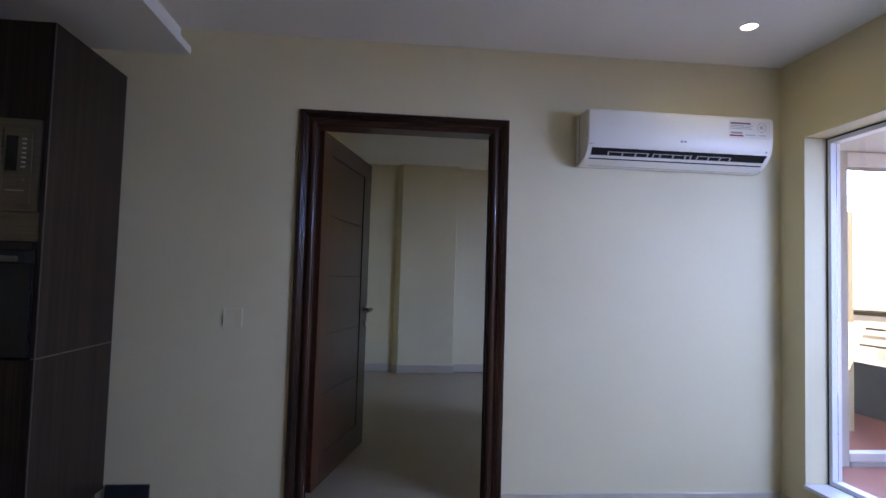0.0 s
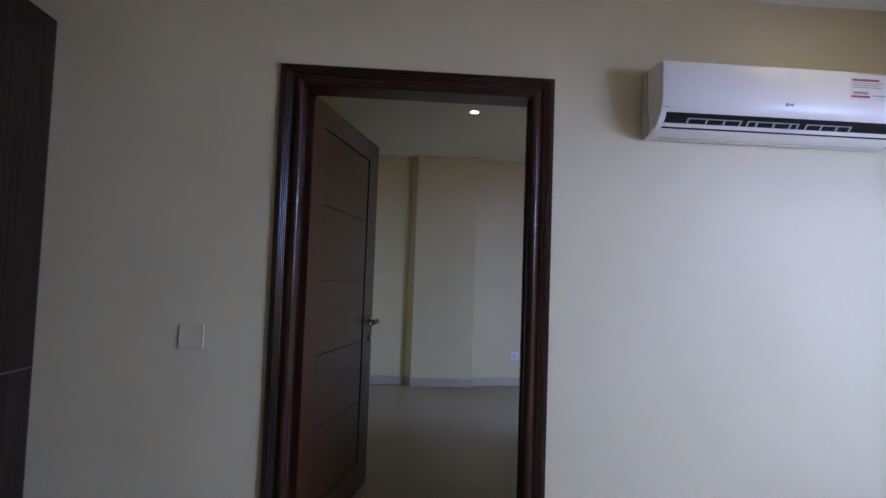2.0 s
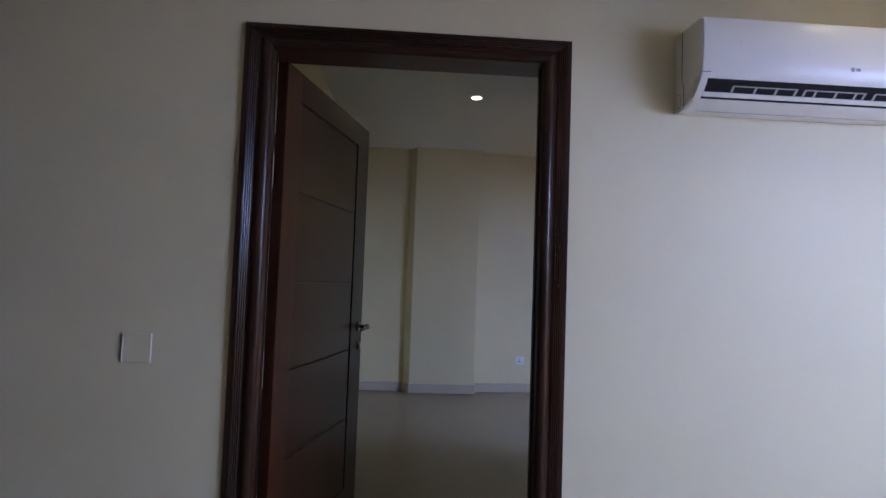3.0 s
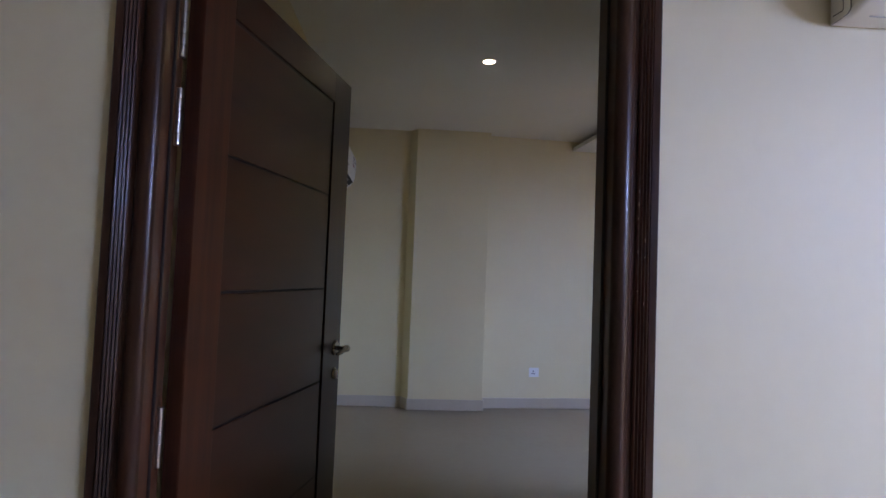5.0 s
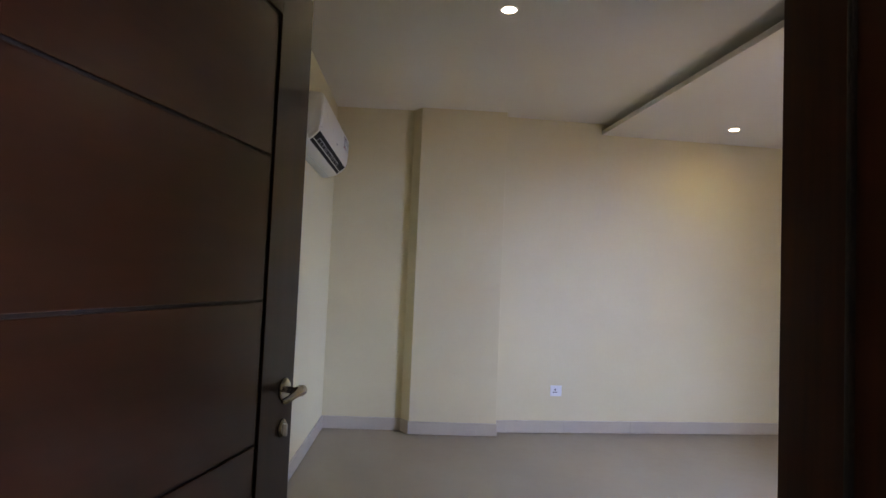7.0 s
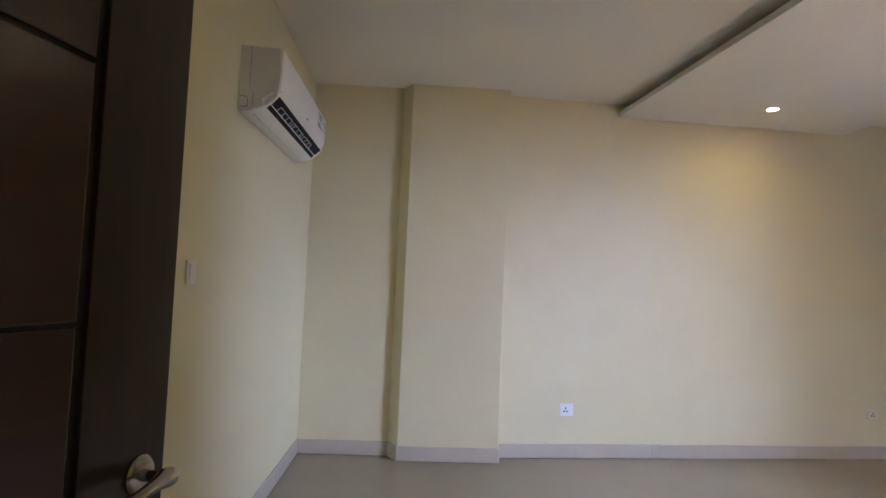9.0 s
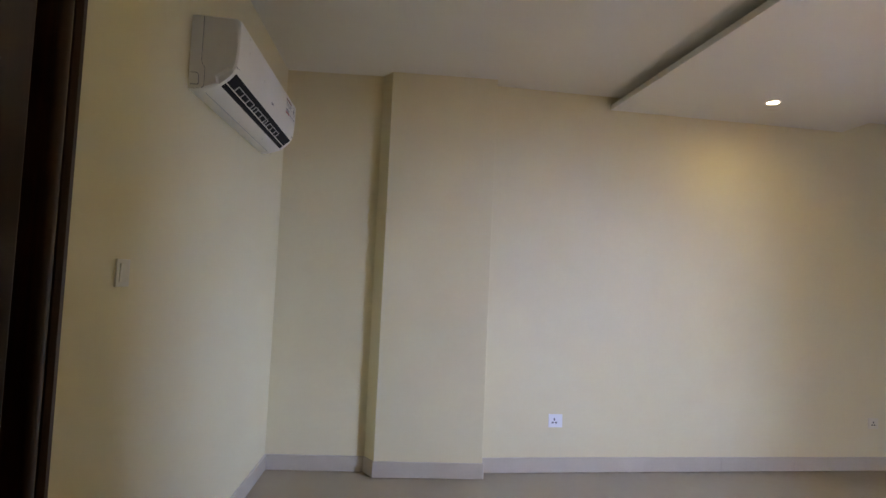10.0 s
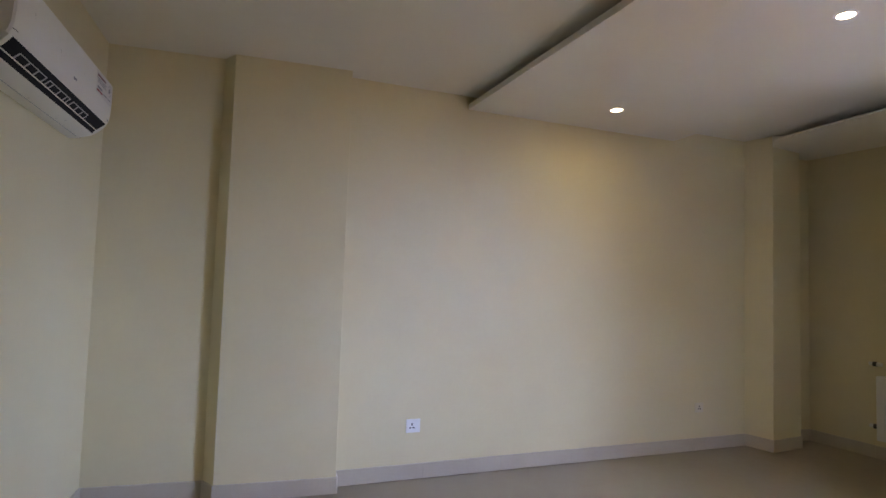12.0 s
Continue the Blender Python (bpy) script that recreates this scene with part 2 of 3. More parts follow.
structure("wall_jog", boxes((4.4, 5.36, 6.33, 6.45, 0, TOP), (4.3, 4.4, 5.13, 6.45, 0, TOP), (RIGHT_X, W2A, 4.98, 5.13, 0, TOP), (W2B, 4.4, 4.98, 5.13, 0, TOP),
                            (W2A, W2B, 4.98, 5.13, 0, 0.30), (W2A, W2B, 4.98, 5.13, LINTEL, TOP)), PAINT, "cream painted wall with a balcony window", "wall")
# facade wall along the balcony, with the two window openings
W1A, W1B = 0.75, 3.126
structure("wall_facade", boxes((RIGHT_X, RIGHT_OUT, -3.2, W1A, 0, TOP), (RIGHT_X, RIGHT_OUT, W1A, W1B, 0, SILL), (RIGHT_X, RIGHT_OUT, W1A, W1B, LINTEL, TOP),
                               (RIGHT_X, RIGHT_OUT, W1B, DOOR_Y, 0, TOP), (RIGHT_X, RIGHT_OUT, DOOR_BACK, 4.98, 0, TOP)), PAINT, "cream painted wall with a balcony window", "wall")
structure("wall_kitchen", boxes((-4.35, -4.2, -3.2, DOOR_BACK, 0, TOP)), PAINT, "cream painted plaster wall", "wall")
structure("wall_rear", boxes((-4.35, RIGHT_OUT, -3.35, -3.2, 0, TOP)), PAINT, "cream painted plaster wall", "wall")
structure("ceiling", boxes((LEFT_X - 0.1, RIGHT_OUT, DOOR_BACK - 0.02, 8.8, HEAD, TOP + 0.1), (RIGHT_OUT, 4.4, 4.98, 8.8, HEAD, TOP + 0.1), (4.4, 5.40, 6.33, 8.8, HEAD, TOP + 0.1)), CEIL,
          "white painted flat ceiling", "ceiling")
ALCOVE = [(5.40, 6.33), (5.90, 7.15), (5.90, 8.8), (5.40, 8.8)]
structure("floor_alcove", prism(ALCOVE, -0.15, -0.004), FLOORM, "beige polished porcelain tile floor", "floor")
structure("ceiling_alcove", prism(ALCOVE, HEAD, TOP + 0.1), CEIL, "white painted flat ceiling", "ceiling")
structure("ceiling_kitchen", boxes((-4.35, RIGHT_OUT, -3.35, DOOR_Y + 0.02, FRONT_HEAD, TOP + 0.1)), CEIL, "white painted flat ceiling", "ceiling")

# dropped gypsum panels with a shadow gap above the lip
DROP = 2.715


def dropped(name, plan, sides, inset, lip):
    """A hung panel over a plan; sides: for each corner, which way (+1, 0, -1) its core is set back along x."""
    bm = prism(plan, DROP, DROP + lip)
    core = [(x + inset * sx, y) for (x, y), sx in zip(plan, sides)]
    n = len(core)
    lo = [bm.verts.new((x, y, DROP + lip)) for x, y in core]
    hi = [bm.verts.new((x, y, HEAD)) for x, y in core]
    for i in range(n):
        bm.faces.new((lo[i], lo[(i + 1) % n], hi[(i + 1) % n], hi[i]))
    bm.faces.new(hi)
    return structure(name, bm, CEIL, "white dropped gypsum ceiling panel with shadow gap", "ceiling panel")


dropped("ceiling_panel_1", [(2.215, 5.14), (4.05, 5.14), (3.955, 8.262), (1.964, 8.086)], (1, -1, -1, 1), 0.13, 0.040)
dropped("ceiling_panel_2", [(4.70, 6.46), (5.36, 6.46), (5.74, 7.20), (5.62, 8.36), (5.30, 8.36), (5.28, 8.16), (4.88, 8.08), (4.70, 7.89)], (1, 0, 0, 0, 0, 0, 0, 1), 0.42, 0.012)
structure("ceiling_panel_3", boxes((-4.2, -1.0, -3.2, DOOR_Y, 2.471, 2.515), (-4.2, -1.06, -3.2, DOOR_Y, 2.515, FRONT_HEAD)), CEIL, "white dropped gypsum soffit over the kitchen", "ceiling panel")


# ---- skirting ----
def skirting(name, pts, h=0.105, d=0.012):
    """Tile skirting along a line on the plan; the room is to the right of the line's direction."""
    P = [Vector((*p, 0)) for p in pts]
    nrm = []
    for a, b in zip(P, P[1:]):
        e = (b - a).normalized()
        nrm.append(Vector((e.y, -e.x, 0)))
    off = []
    for i, p in enumerate(P):
        if i == 0:
            off.append(p + nrm[0] * d)
        elif i == len(P) - 1:
            off.append(p + nrm[-1] * d)
        else:
            s = (nrm[i - 1] + nrm[i])
            off.append(p + s * (d / max(0.3, 1 + nrm[i - 1].dot(nrm[i]))))
    base = thing(name, pose(0, 0, 0), "pale beige tile skirting", "skirting", "", "structure")
    for i in range(len(P) - 1):
        n = max(1, round((P[i + 1] - P[i]).length / 0.6))
        for k in range(n):
            bm = bmesh.new()
            gap = 0.0008 / max(0.05, (P[i + 1] - P[i]).length)
            ring = []
            for f in (k / n + (gap if k else 0), (k + 1) / n - (gap if k < n - 1 else 0)):
                q0, q1 = P[i].lerp(P[i + 1], f), off[i].lerp(off[i + 1], f)
                lift = 0.0012 * math.sin(7.3 * (i + k) + 2.1 * i)
                ring.append([bm.verts.new((q0.x, q0.y, 0.0)), bm.verts.new((q1.x, q1.y, 0.0)), bm.verts.new((q1.x, q1.y, h - 0.004 + lift)),
                             bm.verts.new((q1.x * 0.7 + q0.x * 0.3, q1.y * 0.7 + q0.y * 0.3, h + lift)), bm.verts.new((q0.x, q0.y, h + lift))])
            for c in range(5):
                bm.faces.new((ring[0][c], ring[0][(c + 1) % 5], ring[1][(c + 1) % 5], ring[1][c]))
            bm.faces.new(ring[0])
            bm.faces.new(ring[1][::-1])
            part("tile", bm, SKIRT, base)
    return base


skirting("baseboard_side", [(LEFT_X, 3.52), (LEFT_X, D2A - 0.104)])
skirting("baseboard_back", [(LEFT_X, D2B + 0.104)] + BACK + [(5.745, 7.20)])
skirting("baseboard_front", [(JR + 0.104, DOOR_Y), (RIGHT_X, DOOR_Y), (RIGHT_X, -3.2)], 0.062)


# ---- doorway: lining, casing, leaf ----
door_frame = thing("door_frame", pose(0, 0, 0), "dark mahogany door frame with reeded casing", "door frame", "", "structure")
# section of the casing from the opening outwards: a broad round, a fillet, four reeds and a flat outer band
REED = [(0, 0), (0, 0.010), (0.004, 0.016), (0.012, 0.021), (0.022, 0.0235), (0.032, 0.021), (0.038, 0.016), (0.041, 0.012), (0.050, 0.012)]
for k in range(4):
    REED += [(0.0512 + 0.0078 * k, 0.0165), (0.0545 + 0.0078 * k, 0.019), (0.0575 + 0.0078 * k, 0.0165), (0.0586 + 0.0078 * k, 0.0125)]
REED += [(0.084, 0.0155), (0.0995, 0.0155), (0.102, 0.013), (0.102, 0.0)]
HEAD_K = (2.198 - JT) / 0.102      # the head casing is a little narrower than the legs


def casing_leg(side):
    """One mitred leg of the casing, or its head."""
    bm = bmesh.new()
    ends = []
    for k in (0, 1):
        ring = []
        for u, v in REED:
            if side == "left":
                x, z = JL - u, (0.0 if k == 0 else JT + HEAD_K * u)
            elif side == "right":
                x, z = JR + u, (0.0 if k == 0 else JT + HEAD_K * u)
            else:
                x, z = (JL - u if k == 0 else JR + u), JT + HEAD_K * u
            ring.append(bm.verts.new((x, DOOR_Y - v, z)))
        ends.append(ring)
    n = len(REED)
    for i in range(n):
        bm.faces.new((ends[0][i], ends[0][(i + 1) % n], ends[1][(i + 1) % n], ends[1][i]))
    bm.faces.new(ends[0])
    bm.faces.new(ends[1][::-1])
    return bm


for s in ("left", "right", "head"):
    part("casing", casing_leg(s), WOOD_C if s != "head" else WOOD_CH, door_frame, smooth=True)
# pale scuffs where the varnish is knocked off the right leg
SCUFF = plain("bare_scuffed_wood", (0.34, 0.27, 0.21), 0.7)
rub = random.Random(9)
for z in (1.28, 1.31, 1.385, 1.395, 1.42, 1.47, 1.50, 1.53):
    u = rub.choice((0.0545, 0.0545, 0.0623, 0.0701)) + rub.uniform(-0.0008, 0.0008)
    part("scuff", soft_box(JR + u - 0.0009, JR + u + 0.0009, DOOR_Y - 0.0198, DOOR_Y - 0.0180, z, z + rub.uniform(0.004, 0.016), 0.0005, 1), SCUFF, door_frame, "pale scuff in the varnish")
# lining boards and the rebated stop
part("jamb", boxes((JL - 0.045, JL, DOOR_Y, 3.402, 0, JT), (JL - 0.045, JL - 0.034, 3.402, DOOR_BACK + 0.01, 0, JT + 0.012)), WOOD, door_frame)
part("jamb", boxes((JR, JR + 0.045, DOOR_Y, 3.425, 0, JT), (JR + 0.02, JR + 0.045, 3.425, DOOR_BACK + 0.01, 0, JT + 0.012)), WOOD, door_frame)
part("head_jamb", boxes((JL - 0.045, JR + 0.045, DOOR_Y, 3.425, JT, JT + 0.045), (JL - 0.045, JR + 0.045, 3.425, DOOR_BACK + 0.01, JT + 0.012, JT + 0.045)), WOOD_H, door_frame)
part("stop_bead", soft_box(JL - 0.001, JL + 0.006, 3.372, 3.378, 0, JT, 0.002), DARKGAP, door_frame)
part("stop_bead", soft_box(JR - 0.006, JR + 0.001, 3.372, 3.378, 0, JT, 0.002), DARKGAP, door_frame)

# closed side door on the left wall, in the same joinery
def side_casing(leg):
    bm = bmesh.new()
    ends = []
    for k in (0, 1):
        ring = []
        for u, v in REED:
            if leg == "near":
                y, z = D2A - u, (0.0 if k == 0 else JT + HEAD_K * u)
            elif leg == "far":
                y, z = D2B + u, (0.0 if k == 0 else JT + HEAD_K * u)
            else:
                y, z = (D2A - u if k == 0 else D2B + u), JT + HEAD_K * u
            ring.append(bm.verts.new((LEFT_X + v, y, z)))
        ends.append(ring)
    n = len(REED)
    for i in range(n):
        bm.faces.new((ends[0][i], ends[0][(i + 1) % n], ends[1][(i + 1) % n], ends[1][i]))
    bm.faces.new(ends[0])
    bm.faces.new(ends[1][::-1])
    return bm


side_frame = thing("door_frame", pose(0, 0, 0), "dark mahogany frame of the closed side door", "door frame", "", "structure")
for leg in ("near", "far", "head"):
    part("casing", side_casing(leg), WOOD_C if leg != "head" else WOOD_CH, side_frame, smooth=True)
part("jamb", boxes((LEFT_X - 0.15, LEFT_X, D2A - 0.04, D2A, 0, JT)), WOOD, side_frame)
part("jamb", boxes((LEFT_X - 0.15, LEFT_X, D2B, D2B + 0.04, 0, JT)), WOOD, side_frame)
part("head_jamb", boxes((LEFT_X - 0.15, LEFT_X, D2A - 0.04, D2B + 0.04, JT, JT + 0.04)), WOOD, side_frame)
side_door = thing("door", pose(LEFT_X - 0.10, D2A, 0.006), "dark mahogany side door, closed, beside the switch", "door")
part("leaf", soft_box(0.0, 0.042, 0.003, D2B - D2A - 0.003, 0, JT - 0.01, 0.003), WOOD, side_door)
for z0, z1 in ((0.13, 0.49), (0.497, 0.88), (0.887, 1.26), (1.267, 1.64), (1.647, 1.98)):
    part("panel", soft_box(0.040, 0.046, 0.13, D2B - D2A - 0.13, z0, z1, 0.003), WOOD_L, side_door)

HINGE = Vector((-0.3056, 3.508, 0.0))
LEAF_ANGLE = 76.5
LEAF = 1.070
door = thing("door", pose(HINGE.x, HINGE.y, 0.008, 0, 0, LEAF_ANGLE), "dark mahogany panelled door standing open into the empty room", "door")
# in the leaf's own axes: x along the leaf from the hinge, y through its thickness (-y faces the doorway), z up
LT = 2.118
part("core", boxes((0.004, LEAF - 0.004, -0.034, -0.006, 0.004, LT - 0.004)), DARKGAP, door)
S0, S1, R0, R1 = 0.138, 0.870, 0.175, 1.990
GROOVE = 0.018
for ya, yb in ((-0.042, -0.034), (-0.006, 0.002)):
    part("stile", soft_box(0.0, S0, ya, yb, 0, LT, 0.002), WOOD, door)
    # the lock stile gets the darker wood, with the shade painted in
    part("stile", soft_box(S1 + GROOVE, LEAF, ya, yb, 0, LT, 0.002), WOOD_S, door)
    part("rail", soft_box(S0, S1 + GROOVE, ya, yb, 0, R0 - 0.006, 0.002), WOOD_L, door)
    part("rail", soft_box(S0, S1 + GROOVE, ya, yb, R1 + 0.008, LT, 0.002), WOOD_L, door)
    cuts = [R0, 0.538, 0.897, 1.255, 1.622, R1]
    for a, b in zip(cuts, cuts[1:]):
        part("panel", soft_box(S0 + 0.001, S1, ya + (0.002 if ya < -0.02 else 0), yb - (0 if ya < -0.02 else 0.002), a + 0.0035, b - 0.0035, 0.0025), WOOD_L, door)
# edge lipping on the lock side and the hinge side
part("lipping", soft_box(LEAF - 0.006, LEAF + 0.001, -0.040, 0.0, 0.002, LT - 0.002, 0.001), WOOD, door)
part("lipping", soft_box(-0.001, 0.005, -0.040, 0.0, 0.002, LT - 0.002, 0.001), WOOD, door)


def lever(parent, side):
    s = -1 if side < 0 else 1
    y0 = -0.042 if side < 0 else 0.002
    hx, hz = LEAF - 0.060, 1.010
    rose = moved(lathe([(0.0, 0.0), (0.031, 0.0), (0.031, 0.005), (0.027, 0.009), (0.015, 0.011), (0.0, 0.011)], 24), pose(hx, y0, hz, 90 if s < 0 else -90, 0, 0))
    lv = part("lever_handle", rose, NICKEL, parent, "satin nickel lever handle", True)
    part("neck", tube([(hx, y0 + s * 0.008, hz), (hx, y0 + s * 0.030, hz), (hx, y0 + s * 0.048, hz)], [0.010, 0.0085, 0.0095], 12), NICKEL, lv, "", True)
    part("grip", tube([(hx + 0.010, y0 + s * 0.050, hz), (hx - 0.005, y0 + s * 0.052, hz + 0.001), (hx - 0.022, y0 + s * 0.055, hz + 0.001), (hx - 0.045, y0 + s * 0.056, hz - 0.002),
                       (hx - 0.068, y0 + s * 0.054, hz - 0.007), (hx - 0.088, y0 + s * 0.048, hz - 0.011), (hx - 0.094, y0 + s * 0.044, hz - 0.012)],
                      [0.0145, 0.0155, 0.0120, 0.0095, 0.0088, 0.0082, 0.005], 14), NICKEL, lv, "", True)
    esc = moved(lathe([(0.0, 0.0), (0.024, 0.0), (0.024, 0.005), (0.019, 0.009), (0.0, 0.009)], 24), pose(hx, y0, hz - 0.104, 90 if s < 0 else -90, 0, 0))
    kp = part("keyhole_plate", esc, NICKEL, parent, "round nickel cylinder escutcheon", True)
    part("cylinder", soft_box(hx - 0.005, hx + 0.005, min(y0 + s * 0.006, y0 + s * 0.017), max(y0 + s * 0.006, y0 + s * 0.017), hz - 0.124, hz - 0.092, 0.002), BRASSY, kp)


lever(door, -1)
lever(door, 1)
part("latch_plate", boxes((LEAF + 0.001, LEAF + 0.003, -0.031, -0.009, 0.90, 1.12)), NICKEL, door)
PIN = door.matrix_world.inverted() @ Vector((-0.303, 3.467, 0.0))
for hz in (0.20, 0.850, 1.608, 1.822):
    kn = part("hinge", boxes((PIN.x + 0.002, PIN.x + 0.012, PIN.y - 0.001, PIN.y + 0.001, hz, hz + 0.14)), BRASSY, door, "steel butt hinge")
    for k in range(5):
        part("knuckle", moved(lathe([(0, 0), (0.0065, 0.0), (0.0075, 0.001), (0.0075, 0.0265), (0.0065, 0.0275), (0, 0.0275)], 12), pose(PIN.x, PIN.y, hz + 0.028 * k)), BRASSY, kn, "", True)


# ---- wall-mounted split air conditioners ----
def air_conditioner(m, label, sticker, flap):
    """Origin at the lower left of the back, x along the wall, -y out into the room."""
    L = 1.10
    ac = thing("air_conditioner", m, label, "air conditioner", "wall air conditioners")
    prof = [(0.0, 0.0), (0.0, 0.30), (0.150, 0.302), (0.172, 0.300), (0.186, 0.293), (0.192, 0.280), (0.192, 0.22), (0.191, 0.16), (0.187, 0.115), (0.180, 0.092), (0.172, 0.080),
            (0.160, 0.088), (0.112, 0.054), (0.116, 0.026), (0.108, 0.019), (0.06, 0.004), (0.03, 0.0)]
    bm = bmesh.new()
    rows = []
    for x, inset in ((0.0, 0.010), (0.006, 0.003), (0.018, 0.0), (L - 0.018, 0.0), (L - 0.006, 0.003), (L, 0.010)):
        ring = []
        for d, z in prof:
            dd = max(0.0, d - inset) if d > 0.03 else d
            zz = z - inset if z > 0.2 and d > 0.03 else (z + inset * 0.5 if d > 0.03 else z)
            ring.append(bm.verts.new((x, -dd, zz)))
        rows.append(ring)
    n = len(prof)
    for a, b in zip(rows, rows[1:]):
        for i in range(n):
            bm.faces.new((a[i], a[(i + 1) % n], b[(i + 1) % n], b[i]))
    bm.faces.new(rows[0])
    bm.faces.new(rows[-1][::-1])
    part("body", bm, ACWHITE, ac, "", True)

    def strip(q, x0, x1):
        """A long bar of the section q, between x0 and x1."""
        b = bmesh.new()
        r0 = [b.verts.new((x0, -d, z)) for d, z in q]
        r1 = [b.verts.new((x1, -d, z)) for d, z in q]
        m_ = len(q)
        for i in range(m_):
            b.faces.new((r0[i], r0[(i + 1) % m_], r1[(i + 1) % m_], r1[i]))
        b.faces.new(r0)
        b.faces.new(r1[::-1])
        return b

    # outlet between the front panel and the chin, its inner shade painted as a black fill, with its turned-down flap
    # and louvres
    part("outlet", strip([(0.1735, 0.0815), (0.162, 0.090), (0.110, 0.054), (0.1165, 0.027), (0.120, 0.034), (0.150, 0.060), (0.168, 0.074)], 0.030, L - 0.030), VOID, ac, "air outlet, its inner shade painted as a black fill")
    def across(f, out):
        """A point of the section: f of the way down the outlet, out metres proud of it."""
        return (0.172 - 0.056 * f + 0.694 * out, 0.080 - 0.054 * f - 0.720 * out)

    def blade(f0, f1, out0, out1):
        return [across(f0, out0), across(f0, out1), across(f1, out1), across(f1, out0)]

    part("flap", strip(blade(0.64, flap, -0.004, 0.0025), 0.034, L - 0.034), ACWHITE, ac, "", True)
    for bars in ((0.135, 0.218, 0.295, 0.367), (0.400, 0.440, 0.517, 0.590, 0.623), (0.662, 0.730, 0.800, 0.860)):
        part("louvre_rail", strip(blade(0.27, 0.325, -0.006, 0.001), bars[0] - 0.004, bars[-1] + 0.004), ACGREY, ac)
        for x in bars:
            part("vane", strip(blade(0.32, 0.65, -0.014, 0.0005), x - 0.004, x + 0.004), ACGREY, ac)
    for xe in (0.006, L - 0.032):
        part("end_cheek", strip([(0.1722, 0.0798), (0.160, 0.0885), (0.112, 0.0545), (0.1158, 0.0258), (0.147, 0.0510)], xe, xe + 0.026), ACWHITE, ac)
    part("badge", moved(lathe([(0, 0), (0.008, 0), (0.008, 0.001), (0, 0.001)], 16), pose(0.548, -0.189, 0.135, 88, 0, 0)), INKG, ac, "grey round maker's mark")
    part("badge_bar", moved(boxes((0, 0.016, -0.0008, 0.0008, -0.005, 0.005)), pose(0.560, -0.1895, 0.135)), INKG, ac)
    part("sensor", moved(boxes((0, 0.006, -0.001, 0.001, -0.008, 0.008)), pose(L - 0.045, -0.184, 0.100, -12, 0, 0)), INKG, ac)
    part("seam", strip([(0.050, 0.0005), (0.052, 0.0005), (0.052, 0.0035), (0.050, 0.0035)], 0.05, L - 0.05), ACGREY, ac)
    side = [(0.0, 0.0), (0.0, 0.296), (0.045, 0.296), (0.045, 0.112), (0.060, 0.085), (0.060, 0.012), (0.05, 0.004)]
    for xs in (-0.003, L + 0.001):
        part("side_seam", strip([(d + (0.0013 if d > 0.04 else 0.0), z) for d, z in side], xs + 0.0006, xs + 0.0026), SEAM, ac)
        part("side_flange", strip(side, xs, xs + 0.002), ACWHITE, ac)
        part("cap_rim", strip([(0.008, 0.016), (0.008, 0.066), (0.032, 0.066), (0.040, 0.056), (0.041, 0.020), (0.038, 0.016)], xs - 0.0006, xs + 0.0026), SEAM, ac)
        part("side_cap", strip([(0.006, 0.0185), (0.006, 0.0637), (0.031, 0.0637), (0.0382, 0.055), (0.039, 0.021), (0.037, 0.0185)], xs - 0.0012, xs + 0.0032), ACWHITE, ac)
    part("panel_seam", tube([(0.0015, -0.166, 0.136), (0.0015, -0.170, 0.112), (0.010, -0.1825, 0.100), (0.035, -0.1845, 0.1005)], 0.0011, 6), SEAM, ac)
    part("bracket", boxes((0.02, L - 0.02, -0.001, 0.004, 0.02, 0.28)), ACGREY, ac)
    if sticker:
        st = part("sticker", boxes((0.825, 1.075, -0.1945, -0.1935, 0.172, 0.280)), PRINTED, ac, "printed advertising sticker")
        part("heading_bar", boxes((0.834, 0.955, -0.1955, -0.1945, 0.253, 0.263)), INKB, st)
        for k, w in enumerate((0.135, 0.12, 0.13)):
            part("text_bar", boxes((0.834, 0.834 + w, -0.1955, -0.1945, 0.243 - 0.009 * k, 0.246 - 0.009 * k)), INKG, st)
        part("caption_bar", boxes((0.838, 0.905, -0.1955, -0.1945, 0.197, 0.208)), INKG, st)
        part("red_bar", boxes((0.830, 0.912, -0.1955, -0.1945, 0.182, 0.191)), INKR, st)
        part("text_bar", boxes((0.925, 0.985, -0.1955, -0.1945, 0.190, 0.194)), INKG, st)
        part("text_bar", boxes((1.005, 1.05, -0.1955, -0.1945, 0.190, 0.194)), INKG, st)
        hexa = bmesh.new()
        for k in range(6):
            a0, a1 = math.pi / 6 + k * math.pi / 3, math.pi / 6 + (k + 1) * math.pi / 3
            v = [hexa.verts.new((1.022 + r * math.cos(a), -0.1955, 0.238 + r * math.sin(a))) for r, a in ((0.030, a0), (0.030, a1), (0.0272, a1), (0.0272, a0))]
            hexa.faces.new(v)
        bmesh.ops.solidify(hexa, geom=hexa.faces[:], thickness=0.0008)
        part("emblem", hexa, INKG, st)
        for k in (-1, 0, 1):
            part("emblem_bar", boxes((1.020 + 0.009 * k, 1.024 + 0.009 * k, -0.1955, -0.1945, 0.226 + 0.003 * abs(k), 0.250 - 0.003 * abs(k))), INKG, st)
    return ac


air_conditioner(pose(1.220, DOOR_Y - 0.004, 1.945), "white split air conditioner with printed sticker, on the kitchen wall", True, 0.86)
air_conditioner(pose(LEFT_X + 0.004, 6.150, 2.070, 0, 0, 90) @ Matrix.Diagonal((1.085, 1, 1, 1)), "white split air conditioner above the switch in the empty room", True, 0.70)


